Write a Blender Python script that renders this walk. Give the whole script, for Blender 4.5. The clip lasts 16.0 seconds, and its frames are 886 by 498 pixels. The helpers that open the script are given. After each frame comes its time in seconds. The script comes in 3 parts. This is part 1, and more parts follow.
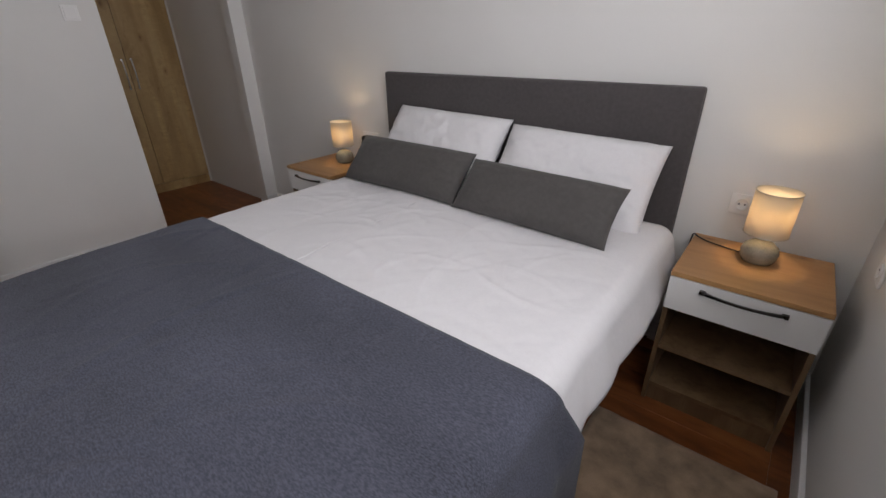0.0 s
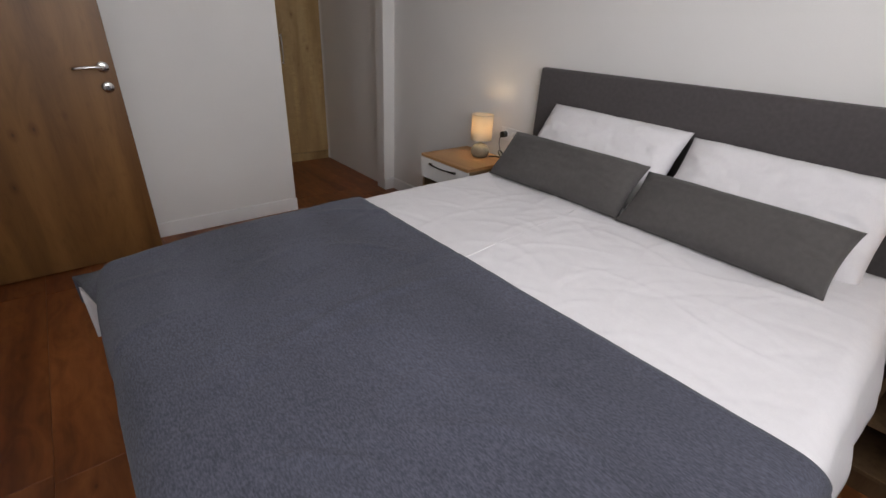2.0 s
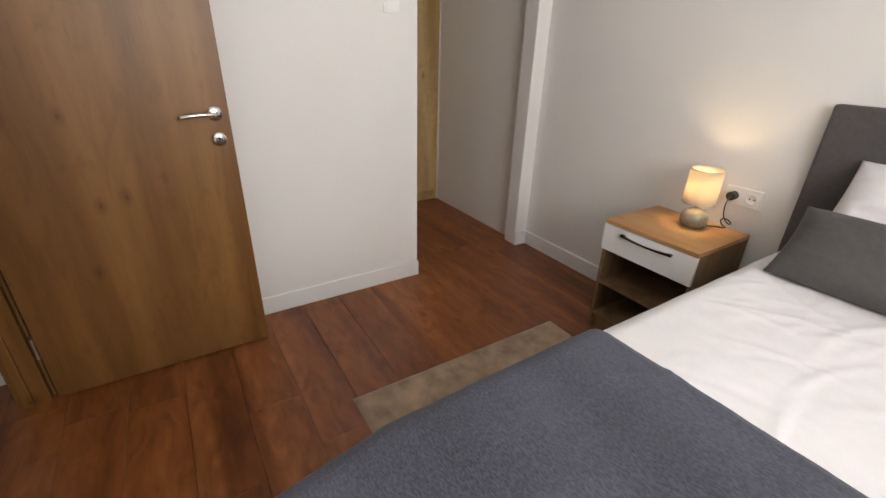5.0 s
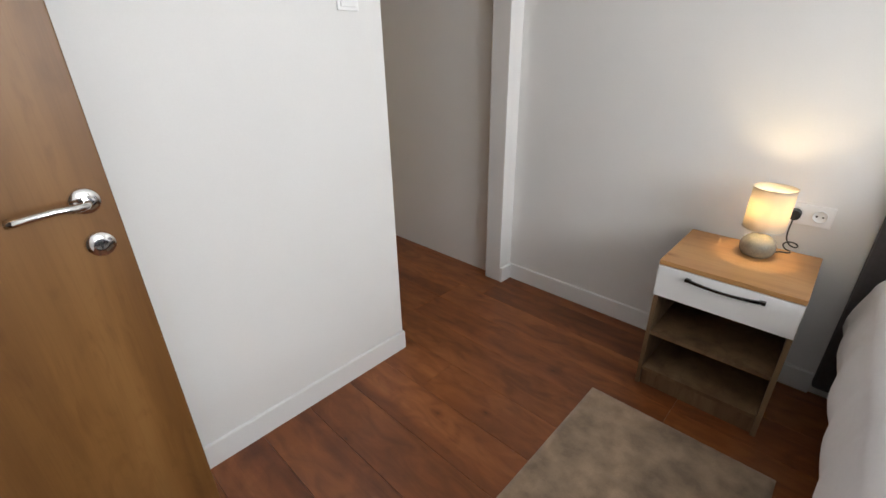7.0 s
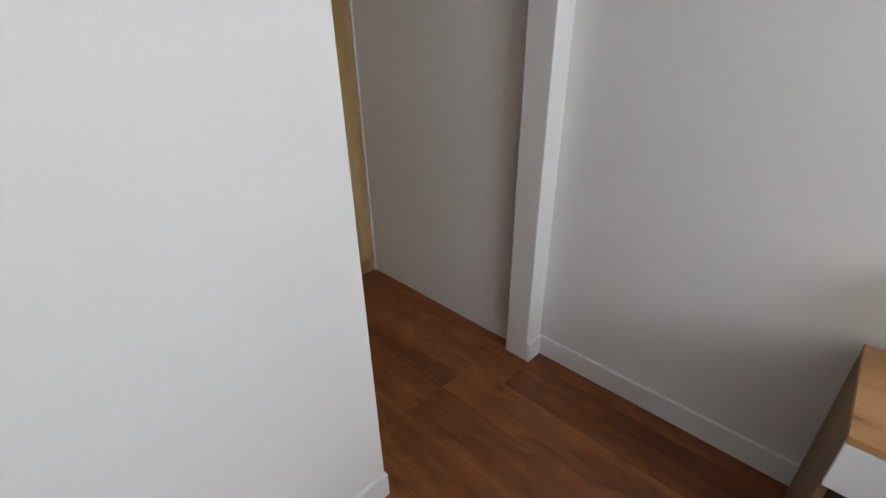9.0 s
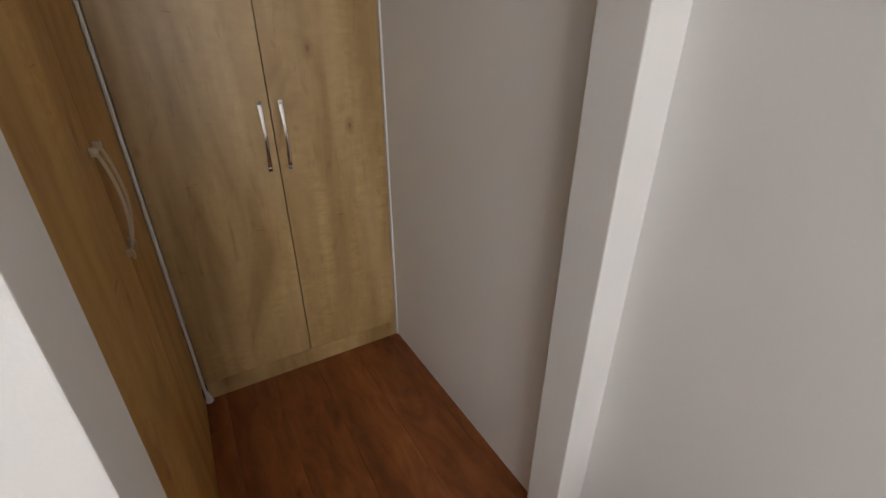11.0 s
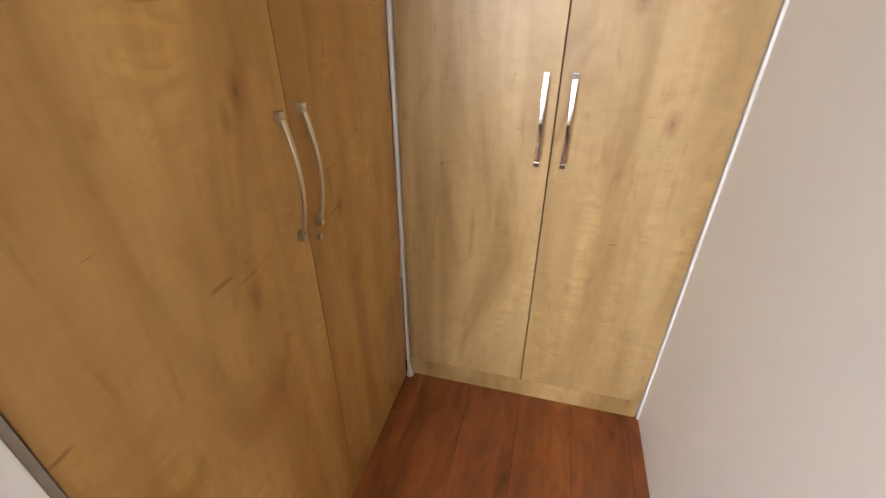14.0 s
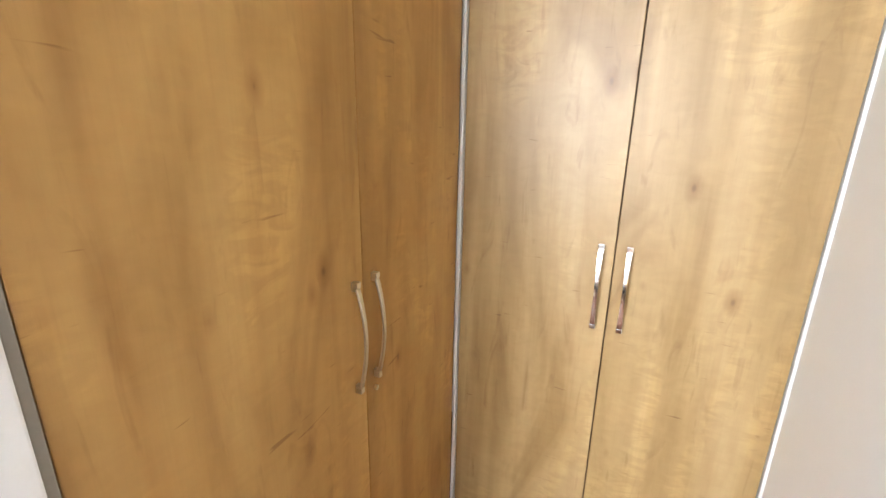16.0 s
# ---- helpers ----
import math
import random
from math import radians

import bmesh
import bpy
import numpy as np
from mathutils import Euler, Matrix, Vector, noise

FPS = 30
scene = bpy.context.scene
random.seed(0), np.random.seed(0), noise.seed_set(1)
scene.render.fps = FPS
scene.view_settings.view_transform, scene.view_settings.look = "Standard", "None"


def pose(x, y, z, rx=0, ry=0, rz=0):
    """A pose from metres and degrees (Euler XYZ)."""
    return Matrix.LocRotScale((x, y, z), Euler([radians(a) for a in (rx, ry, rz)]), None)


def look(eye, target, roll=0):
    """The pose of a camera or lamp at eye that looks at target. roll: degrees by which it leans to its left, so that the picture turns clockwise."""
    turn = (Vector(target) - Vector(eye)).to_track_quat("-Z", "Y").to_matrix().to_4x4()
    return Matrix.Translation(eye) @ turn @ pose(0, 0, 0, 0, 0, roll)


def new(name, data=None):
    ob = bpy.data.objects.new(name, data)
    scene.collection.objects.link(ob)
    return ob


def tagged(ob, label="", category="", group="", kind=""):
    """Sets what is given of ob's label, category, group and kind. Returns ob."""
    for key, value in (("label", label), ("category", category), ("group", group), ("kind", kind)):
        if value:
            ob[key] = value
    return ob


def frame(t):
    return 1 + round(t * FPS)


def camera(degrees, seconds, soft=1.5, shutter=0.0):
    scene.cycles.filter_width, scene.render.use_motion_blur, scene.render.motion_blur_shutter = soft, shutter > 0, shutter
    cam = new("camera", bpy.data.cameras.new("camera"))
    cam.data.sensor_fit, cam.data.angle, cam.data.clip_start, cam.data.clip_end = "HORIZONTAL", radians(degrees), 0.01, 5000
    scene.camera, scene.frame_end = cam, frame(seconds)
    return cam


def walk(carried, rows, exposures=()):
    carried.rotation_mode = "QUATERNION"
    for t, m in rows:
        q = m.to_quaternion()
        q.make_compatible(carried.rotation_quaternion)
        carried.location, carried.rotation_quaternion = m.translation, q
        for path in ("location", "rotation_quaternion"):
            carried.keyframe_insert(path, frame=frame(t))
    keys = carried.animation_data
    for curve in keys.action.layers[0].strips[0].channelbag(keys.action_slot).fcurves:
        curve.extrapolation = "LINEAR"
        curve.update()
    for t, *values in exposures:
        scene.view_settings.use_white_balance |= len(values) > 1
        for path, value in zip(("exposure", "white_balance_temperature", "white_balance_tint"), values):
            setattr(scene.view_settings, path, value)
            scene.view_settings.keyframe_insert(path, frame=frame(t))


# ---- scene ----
cam = camera(91.8, 16.0)
PATH = [
    (0, (0.716, -0.047, 1.329), (-0.41, 1.348, 0.443), -0.8),
    (0.5, (0.69, -0.082, 1.34), (-0.577, 1.189, 0.457), -2.2),
    (1, (0.632, -0.127, 1.327), (-0.752, 1.023, 0.453), -1.0),
    (1.5, (0.497, -0.198, 1.32), (-0.917, 0.89, 0.415), 0.8),
    (2, (0.383, -0.224, 1.304), (-0.955, 0.954, 0.397), 3.4),
    (2.5, (0.276, -0.23, 1.308), (-1.089, 0.923, 0.409), 2.8),
    (3, (0.135, -0.2, 1.304), (-1.276, 0.918, 0.433), 2.5),
    (3.5, (-0.049, -0.132, 1.3), (-1.482, 0.942, 0.408), 0.9),
    (4, (-0.209, -0.133, 1.302), (-1.759, 0.753, 0.399), 0.8),
    (4.5, (-0.42, -0.164, 1.292), (-1.973, 0.723, 0.396), 1.2),
    (5, (-0.619, -0.203, 1.298), (-2.14, 0.779, 0.447), 1.7),
    (5.2, (-0.678, -0.205, 1.296), (-2.199, 0.783, 0.453), 1.6),
    (7.3, (-1.461, -0.113, 1.32), (-2.648, 1.255, 0.472), -0.6),
    (7.5, (-1.494, -0.094, 1.32), (-2.651, 1.301, 0.474), -0.2),
    (8, (-1.574, 0.049, 1.285), (-2.777, 1.43, 0.48), -1.2),
    (8.2, (-1.666, 0.133, 1.291), (-2.883, 1.49, 0.467), -1.0),
    (10.3, (-2.124, 0.924, 1.386), (-3.553, 1.989, 0.478), -0.8),
    (10.5, (-2.154, 0.985, 1.396), (-3.623, 1.993, 0.487), -0.2),
    (11, (-2.261, 1.115, 1.405), (-3.792, 2.037, 0.507), 0.1),
    (11.5, (-2.444, 1.255, 1.418), (-4.031, 2.069, 0.514), 1.7),
    (12, (-2.537, 1.316, 1.423), (-4.269, 1.857, 0.582), 0.4),
    (12.5, (-2.608, 1.428, 1.423), (-4.402, 1.471, 0.539), -0.8),
    (13, (-2.636, 1.484, 1.412), (-4.385, 1.176, 0.492), -1.6),
    (13.5, (-2.69, 1.459, 1.39), (-4.377, 1.047, 0.398), -1.3),
    (14, (-2.736, 1.408, 1.369), (-4.395, 0.976, 0.339), 0.1),
    (14.5, (-2.76, 1.387, 1.39), (-4.436, 0.851, 0.44), 0.1),
    (15, (-2.762, 1.394, 1.426), (-4.486, 0.773, 0.624), 0.7),
    (15.5, (-2.748, 1.416, 1.461), (-4.514, 0.73, 0.821), 0.8),
    (16, (-2.724, 1.43, 1.493), (-4.483, 0.653, 0.944), 1.0),
]
EXPOSURES = [
    (0, -1.15, 6550, 12), (2, -0.94, 6650, 12), (3.5, -0.68, 7050, 12), (4.5, -0.25, 7050, 10), (5, -0.02, 7050, 10), (7.5, 0.22, 6250, 6), (8, 0.14, 6150, 6),
    (10.5, -0.2, 6550, 8), (11, 0.08, 6750, 10), (12, 0.4, 6850, 11), (12.5, 0.7, 7150, 12), (13, 1.1, 6850, 12), (13.5, 1.4, 6750, 12), (14.5, 1.84, 6450, 10), (16, 2.12, 6150, 6),
]
walk(cam, [(t, look(eye, target, roll)) for t, eye, target, roll in PATH], EXPOSURES)

# ---- plan ----
NORTH, EAST, WEST, SOUTH, TOP = 1.895, 1.035, -2.715, -0.80, 2.55
NICHE_N, NICHE_W = 1.85, -3.935
WIN_Y0, WIN_Y1, WIN_Z0, WIN_Z1 = -0.48, 1.05, 1.00, 2.46

# ---- light ----
world = bpy.data.worlds.new("World")
scene.world = world
world.use_nodes = True
wn = world.node_tree
sky = wn.nodes.new("ShaderNodeTexSky")
sky.sky_type, sky.sun_disc = "NISHITA", False
sky.sun_elevation, sky.sun_rotation = radians(40), radians(200)
wn.links.new(sky.outputs[0], wn.nodes["Background"].inputs[0])
wn.nodes["Background"].inputs[1].default_value = 0.1


def lamp(name, kind, m, energy, colour, **more):
    data = bpy.data.lights.new(name, kind)
    data.energy, data.color = energy, colour
    for key, value in more.items():
        if key == "size":
            data.shape, data.size, data.size_y = "RECTANGLE", value[0], value[1]
        if key == "radius":
            data.shadow_soft_size = value
    ob = new(name, data)
    ob.matrix_world = m
    return ob


sun = bpy.data.lights.new("sun", "SUN")
sun.energy, sun.angle, sun.color = 1.0, radians(12), (1.0, 0.95, 0.88)
new("sun", sun).matrix_world = look((0, 0, 8), (0.3, 0.9, 7.2))
lamp("window_daylight", "AREA", look((EAST + 0.06, (WIN_Y0 + WIN_Y1) / 2, (WIN_Z0 + WIN_Z1) / 2), (-3, 0.6, 2.7)),
     54, (0.95, 0.963, 1.0), size=(1.48, 1.36))
BULB_POWER, BULB_COLOUR = 1.35, (1.0, 0.76, 0.47)


# ---- materials ----
def shader(name, roughness=0.5, metallic=0.0):
    mat = bpy.data.materials.new(name)
    mat.use_nodes = True
    bsdf = mat.node_tree.nodes["Principled BSDF"]
    bsdf.inputs["Roughness"].default_value, bsdf.inputs["Metallic"].default_value = roughness, metallic
    return mat, mat.node_tree, bsdf


def add(tree, kind, **values):
    node = tree.nodes.new(kind)
    for key, value in values.items():
        node.inputs[key].default_value = value
    return node


def coords(tree, scale, shift=True):
    tc = tree.nodes.new("ShaderNodeTexCoord")
    mp = add(tree, "ShaderNodeMapping", Scale=scale)
    if shift:
        info = tree.nodes.new("ShaderNodeObjectInfo")
        off = tree.nodes.new("ShaderNodeVectorMath")
        off.operation = "MULTIPLY_ADD"
        off.inputs[1].default_value = (37, 23, 51)
        tree.links.new(info.outputs["Random"], off.inputs[0])
        tree.links.new(tc.outputs["Object"], off.inputs[2])
        tree.links.new(off.outputs[0], mp.inputs[0])
    else:
        tree.links.new(tc.outputs["Object"], mp.inputs[0])
    return mp.outputs[0]


def noise_of(tree, vector, scale=1.0, detail=6.0, distortion=0.0):
    node = add(tree, "ShaderNodeTexNoise", Scale=scale, Detail=detail, Distortion=distortion)
    tree.links.new(vector, node.inputs["Vector"])
    return node.outputs["Fac"]


def ramp(tree, fac, *stops):
    node = tree.nodes.new("ShaderNodeValToRGB")
    while len(node.color_ramp.elements) < len(stops):
        node.color_ramp.elements.new(0.5)
    for element, (at, colour) in zip(node.color_ramp.elements, stops):
        element.position, element.color = at, (*colour, 1)
    tree.links.new(fac, node.inputs[0])
    return node.outputs[0]


def mix(tree, kind, a, b, fac=1.0):
    node = tree.nodes.new("ShaderNodeMix")
    node.data_type, node.blend_type = "RGBA", kind
    if isinstance(fac, float):
        node.inputs[0].default_value = fac
    else:
        tree.links.new(fac, node.inputs[0])
    for k, v in ((6, a), (7, b)):
        if isinstance(v, tuple):
            node.inputs[k].default_value = (*v, 1)
        else:
            tree.links.new(v, node.inputs[k])
    return node.outputs[2]


def bump(tree, bsdf, height, strength, distance=0.002):
    node = add(tree, "ShaderNodeBump", Strength=strength, Distance=distance)
    tree.links.new(height, node.inputs["Height"])
    tree.links.new(node.outputs[0], bsdf.inputs["Normal"])


def plain(name, colour, roughness=0.5, metallic=0.0, grain=120.0, vary=0.06, relief=0.1, blotch=3.0):
    mat, tree, bsdf = shader(name, roughness, metallic)
    v = coords(tree, (1, 1, 1))
    broad, fine = noise_of(tree, v, blotch, 4), noise_of(tree, v, grain, 3)
    low, high = tuple(c * (1 - vary) for c in colour), tuple(min(1, c * (1 + vary)) for c in colour)
    tree.links.new(mix(tree, "MIX", ramp(tree, broad, (0.3, low), (0.7, high)), ramp(tree, fine, (0.3, low), (0.7, high)), 0.4), bsdf.inputs["Base Color"])
    if relief:
        bump(tree, bsdf, fine, relief)
    return mat


def wood(name, dark, mid, light, along=2, roughness=0.4, width=9.0, knots=True, tone=0.0, gloss=0.5, figured=1.0, cracks=False, mottle=0.0):
    mat, tree, bsdf = shader(name, roughness)
    bsdf.inputs["Specular IOR Level"].default_value = gloss

    def stretched(across, down):
        sc = [across] * 3
        sc[along] = down
        return coords(tree, tuple(sc))
    bands = noise_of(tree, stretched(width * 0.55, 0.38), 1.0, 4, 0.9)
    flame = noise_of(tree, stretched(width * 1.3, 1.6), 1.0, 4, 1.2)
    fibre = noise_of(tree, stretched(300, 7.0), 1.0, 3)
    fleck = noise_of(tree, stretched(42, 11.0), 1.0, 4, 0.8)
    colour = ramp(tree, bands, (0.30, dark), (0.5, mid), (0.70, light))
    colour = mix(tree, "MULTIPLY", colour, ramp(tree, flame, (0.34, (0.66, 0.60, 0.52)), (0.50, (1, 1, 1)), (0.75, (1.0, 1.0, 1.0))), 0.5 * figured)
    colour = mix(tree, "MULTIPLY", colour, ramp(tree, fleck, (0.28, (0.62, 0.52, 0.42)), (0.36, (1, 1, 1))), 0.35 * figured)
    figure = noise_of(tree, stretched(width * 0.9, 2.6), 1.0, 5, 3.0)
    colour = mix(tree, "MULTIPLY", colour, ramp(tree, figure, (0.32, (0.74, 0.68, 0.60)), (0.46, (1, 1, 1)), (0.60, (1, 1, 1)), (0.75, (0.86, 0.83, 0.78))), 0.6 * figured)
    colour = mix(tree, "MULTIPLY", colour, ramp(tree, fibre, (0.32, (0.84, 0.81, 0.77)), (0.55, (1, 1, 1))), 0.15 if cracks else 0.4)
    if mottle:
        cloud = noise_of(tree, stretched(13, 5), 1.0, 5, 1.4)
        colour = mix(tree, "MULTIPLY", colour, ramp(tree, cloud, (0.30, (0.58, 0.50, 0.46)), (0.48, (1, 1, 1)), (0.66, (1.35, 1.42, 1.5))), mottle)
    if cracks:
        # pale rippled sapwood and brown heartwood smears of a printed oak decor
        patch = noise_of(tree, stretched(4.2, 1.3), 1.0, 3, 1.5)
        colour = mix(tree, "MULTIPLY", colour, ramp(tree, patch, (0.30, (0.70, 0.62, 0.50)), (0.45, (0.95, 0.93, 0.90)), (0.56, (1, 1, 1)), (0.70, (1.12, 1.12, 1.10))), 0.85)
        smear = noise_of(tree, stretched(15, 3.4), 1.0, 5, 2.2)
        colour = mix(tree, "MULTIPLY", colour, ramp(tree, smear, (0.27, (0.55, 0.42, 0.28)), (0.40, (1, 1, 1))), 0.4)
        ripple = noise_of(tree, stretched(11, 26), 1.0, 3, 1.6)
        rippled = ramp(tree, ripple, (0.42, (0.94, 0.92, 0.88)), (0.58, (1.07, 1.07, 1.05)))
        colour = mix(tree, "MULTIPLY", colour, rippled, ramp(tree, patch, (0.50, (0, 0, 0)), (0.62, (1, 1, 1))))
        streak = noise_of(tree, stretched(30, 0.9), 1.0, 3, 0.8)
        colour = mix(tree, "MULTIPLY", colour, ramp(tree, streak, (0.32, (0.80, 0.72, 0.60)), (0.46, (1, 1, 1))), 0.2)
    if knots:
        apart = tree.nodes.new("ShaderNodeSeparateXYZ")
        tree.links.new(coords(tree, (1, 1, 1)), apart.inputs[0])
        across = tree.nodes.new("ShaderNodeMath")
        tree.links.new(apart.outputs[0 if along else 1], across.inputs[0])
        tree.links.new(apart.outputs[1 if along else 2], across.inputs[1])
        flat = tree.nodes.new("ShaderNodeCombineXYZ")
        tree.links.new(across.outputs[0], flat.inputs[0])
        tree.links.new(apart.outputs[along], flat.inputs[1])
        bent = add(tree, "ShaderNodeMapping", Scale=(6.5, 3.4, 1))
        tree.links.new(flat.outputs[0], bent.inputs[0])
        vor = add(tree, "ShaderNodeTexVoronoi", Scale=1.0)
        vor.voronoi_dimensions = "2D"
        tree.links.new(bent.outputs[0], vor.inputs["Vector"])
        some = tree.nodes.new("ShaderNodeMath")
        tree.links.new(vor.outputs["Distance"], some.inputs[0])
        tree.links.new(ramp(tree, vor.outputs["Color"], (0.24, (0, 0, 0)), (0.45, (0.2, 0.2, 0.2))), some.inputs[1])
        knot = ramp(tree, some.outputs[0], (0.015, (0.30, 0.19, 0.11)), (0.045, (0.66, 0.54, 0.42)), (0.15, (1, 1, 1)))
        colour = mix(tree, "MULTIPLY", colour, knot, 0.75)
    if cracks:
        dash = noise_of(tree, stretched(9, 62), 1.0, 2, 0.5)
        colour = mix(tree, "MULTIPLY", colour, ramp(tree, dash, (0.232, (0.52, 0.40, 0.28)), (0.28, (1, 1, 1))), 0.7)
        glint = noise_of(tree, stretched(16, 34), 1.0, 3, 1.0)
        colour = mix(tree, "MULTIPLY", colour, ramp(tree, glint, (0.35, (0.93, 0.92, 0.89)), (0.65, (1, 1, 1))), 0.8)
    if tone:
        info = tree.nodes.new("ShaderNodeObjectInfo")
        colour = mix(tree, "MULTIPLY", colour, ramp(tree, info.outputs["Random"], (0.0, (1 - tone,) * 3), (1.0, (1, 1, 1))), 1.0)
    tree.links.new(colour, bsdf.inputs["Base Color"])
    bump(tree, bsdf, fibre, 0.12, 0.001)
    return mat


def cloth(name, colour, weave=900.0, vary=0.10, relief=0.3, sheen=0.2, mottled=60.0, along=1.0):
    mat, tree, bsdf = shader(name, 0.9)
    bsdf.inputs["Sheen Weight"].default_value = sheen
    v = coords(tree, (along, 1, 1), False)
    thread, fleck, broad = noise_of(tree, v, weave, 2), noise_of(tree, v, mottled, 5), noise_of(tree, v, 5.0, 3)
    low, high = tuple(c * (1 - vary) for c in colour), tuple(min(1, c * (1 + vary)) for c in colour)
    a = ramp(tree, fleck, (0.35, low), (0.65, high))
    a = mix(tree, "MIX", a, ramp(tree, broad, (0.3, low), (0.7, high)), 0.35)
    a = mix(tree, "MULTIPLY", a, ramp(tree, thread, (0.3, (0.8, 0.8, 0.8)), (0.6, (1, 1, 1))), 0.6)
    tree.links.new(a, bsdf.inputs["Base Color"])
    bump(tree, bsdf, thread, relief, 0.001)
    return mat


WALL = plain("white_wall_paint", (0.80, 0.785, 0.765), 0.75, grain=180, vary=0.02, relief=0.12)
TRIM = plain("white_trim_paint", (0.85, 0.845, 0.84), 0.45, vary=0.02, relief=0.03)
CEILING = plain("ceiling_paint", (0.85, 0.85, 0.84), 0.8, vary=0.02)
FLOOR = wood("red_brown_laminate", (0.145, 0.038, 0.010), (0.250, 0.076, 0.020), (0.36, 0.122, 0.036), along=0, roughness=0.38, width=9, tone=0.18, knots=True, gloss=0.5, figured=0.7, mottle=0.6)
JOINT = plain("floor_joint", (0.05, 0.018, 0.008), 0.8)
DOOR_OAK = wood("honey_oak_veneer", (0.150, 0.064, 0.016), (0.215, 0.098, 0.026), (0.265, 0.128, 0.038), roughness=0.42, figured=0.75)
PALE_OAK = wood("pale_oak_laminate", (0.35, 0.222, 0.086), (0.46, 0.315, 0.140), (0.56, 0.405, 0.208), roughness=0.42, gloss=0.65, figured=0.28, cracks=True)
HONEY_OAK = wood("honey_oak_laminate", (0.34, 0.172, 0.042), (0.46, 0.256, 0.074), (0.56, 0.340, 0.112), roughness=0.45, gloss=0.55, figured=0.28, cracks=True)
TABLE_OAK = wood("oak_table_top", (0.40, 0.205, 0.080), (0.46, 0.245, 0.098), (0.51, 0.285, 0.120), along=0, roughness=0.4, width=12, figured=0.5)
# body oak darkened in colour for the shade inside the tables' open shelves
SHADED_OAK = wood("oak_table_body_shaded", (0.145, 0.084, 0.041), (0.195, 0.119, 0.061), (0.24, 0.154, 0.083), roughness=0.5, width=14, knots=False)
WHITE_FRONT = plain("white_lacquer", (0.80, 0.79, 0.78), 0.3, vary=0.01, relief=0.0)
CHROME = plain("chrome", (0.82, 0.81, 0.80), 0.12, 1.0, vary=0.03, relief=0.0)
# chrome with the reflection of a dark room put into its colour
DARKENED_CHROME = plain("darkened_chrome", (0.10, 0.095, 0.09), 0.16, 1.0, vary=0.03, relief=0.0)
BRUSHED = plain("brushed_nickel", (0.62, 0.58, 0.50), 0.3, 1.0, vary=0.05, relief=0.03)
DARK = plain("black_plastic", (0.02, 0.02, 0.02), 0.4)
PLASTIC = plain("white_plastic", (0.88, 0.87, 0.86), 0.35, vary=0.01, relief=0.0)
STRIP = plain("white_edge_strip", (0.78, 0.77, 0.75), 0.4, vary=0.02, relief=0.0)
GREY_STRIP = plain("grey_edge_strip", (0.30, 0.27, 0.22), 0.5)
BLANKET = cloth("blue_grey_wool", (0.071, 0.075, 0.104), 560, 0.52, 0.8, 0.10, 300, along=0.4)
LINEN = cloth("white_cotton", (0.83, 0.81, 0.825), 1100, 0.02, 0.15, 0.05)
CUSHION = cloth("charcoal_cushion_fabric", (0.088, 0.081, 0.078), 1000, 0.10, 0.3, 0.1)
HEADBOARD = cloth("dark_grey_upholstery", (0.088, 0.078, 0.079), 800, 0.12, 0.4, 0.1)
BASE = cloth("dark_bed_base_fabric", (0.05, 0.05, 0.056), 800, 0.12, 0.4, 0.1)
RUG = cloth("taupe_pile", (0.355, 0.25, 0.165), 260, 0.42, 1.0, 0.4, 13)
STONE = plain("grey_glazed_ceramic", (0.26, 0.235, 0.185), 0.2, vary=0.25, blotch=30, grain=200, relief=0.1)

SHADE, st, sb = shader("linen_shade", 0.9)
sb.inputs["Base Color"].default_value = (0.62, 0.56, 0.46, 1)
tl = add(st, "ShaderNodeBsdfTranslucent", Color=(0.90, 0.77, 0.58, 1))
weave = noise_of(st, coords(st, (500, 500, 120), False), 1.0, 2)
bump(st, sb, weave, 0.3, 0.0005)
blend = add(st, "ShaderNodeMixShader", Fac=0.36)
st.links.new(sb.outputs[0], blend.inputs[1])
st.links.new(tl.outputs[0], blend.inputs[2])
st.links.new(blend.outputs[0], st.nodes["Material Output"].inputs[0])

GLASS, gt, gb = shader("window_glass", 0.0)
gb.inputs["Transmission Weight"].default_value = 1.0

GLOW, et, eb = shader("bulb_glow", 0.5)
eb.inputs["Emission Color"].default_value = (1.0, 0.72, 0.38, 1)
eb.inputs["Emission Strength"].default_value = 30


# ---- building helpers ----
def part(name, bm, material, parent=None, label="", smooth=False):
    me = bpy.data.meshes.new(name)
    bm.to_mesh(me)
    bm.free()
    me.materials.append(material)
    if smooth:
        me.polygons.foreach_set("use_smooth", [True] * len(me.polygons))
    ob = new(name, me)
    if parent:
        ob.parent = parent
    if label:
        ob["label"] = label
    return ob


def thing(name, x, y, z, label, category, group="", kind="", turn=0.0):
    ob = new(name)
    ob.empty_display_size = 0.05
    ob.matrix_basis = pose(x, y, z, 0, 0, turn)
    return tagged(ob, label, category, group, kind)


def box(x0, x1, y0, y1, z0, z1, bevel=0.0, bm=None):
    """A box between the given planes, with its edges rounded by bevel."""
    out = bmesh.new()
    bmesh.ops.create_cube(out, size=1.0)
    for v in out.verts:
        v.co = Vector(((x0 + x1) / 2 + v.co.x * (x1 - x0), (y0 + y1) / 2 + v.co.y * (y1 - y0), (z0 + z1) / 2 + v.co.z * (z1 - z0)))
    if bevel:
        bmesh.ops.bevel(out, geom=out.edges[:], offset=bevel, segments=2, affect="EDGES", profile=0.6)
    if bm is None:
        return out
    return join(bm, out)


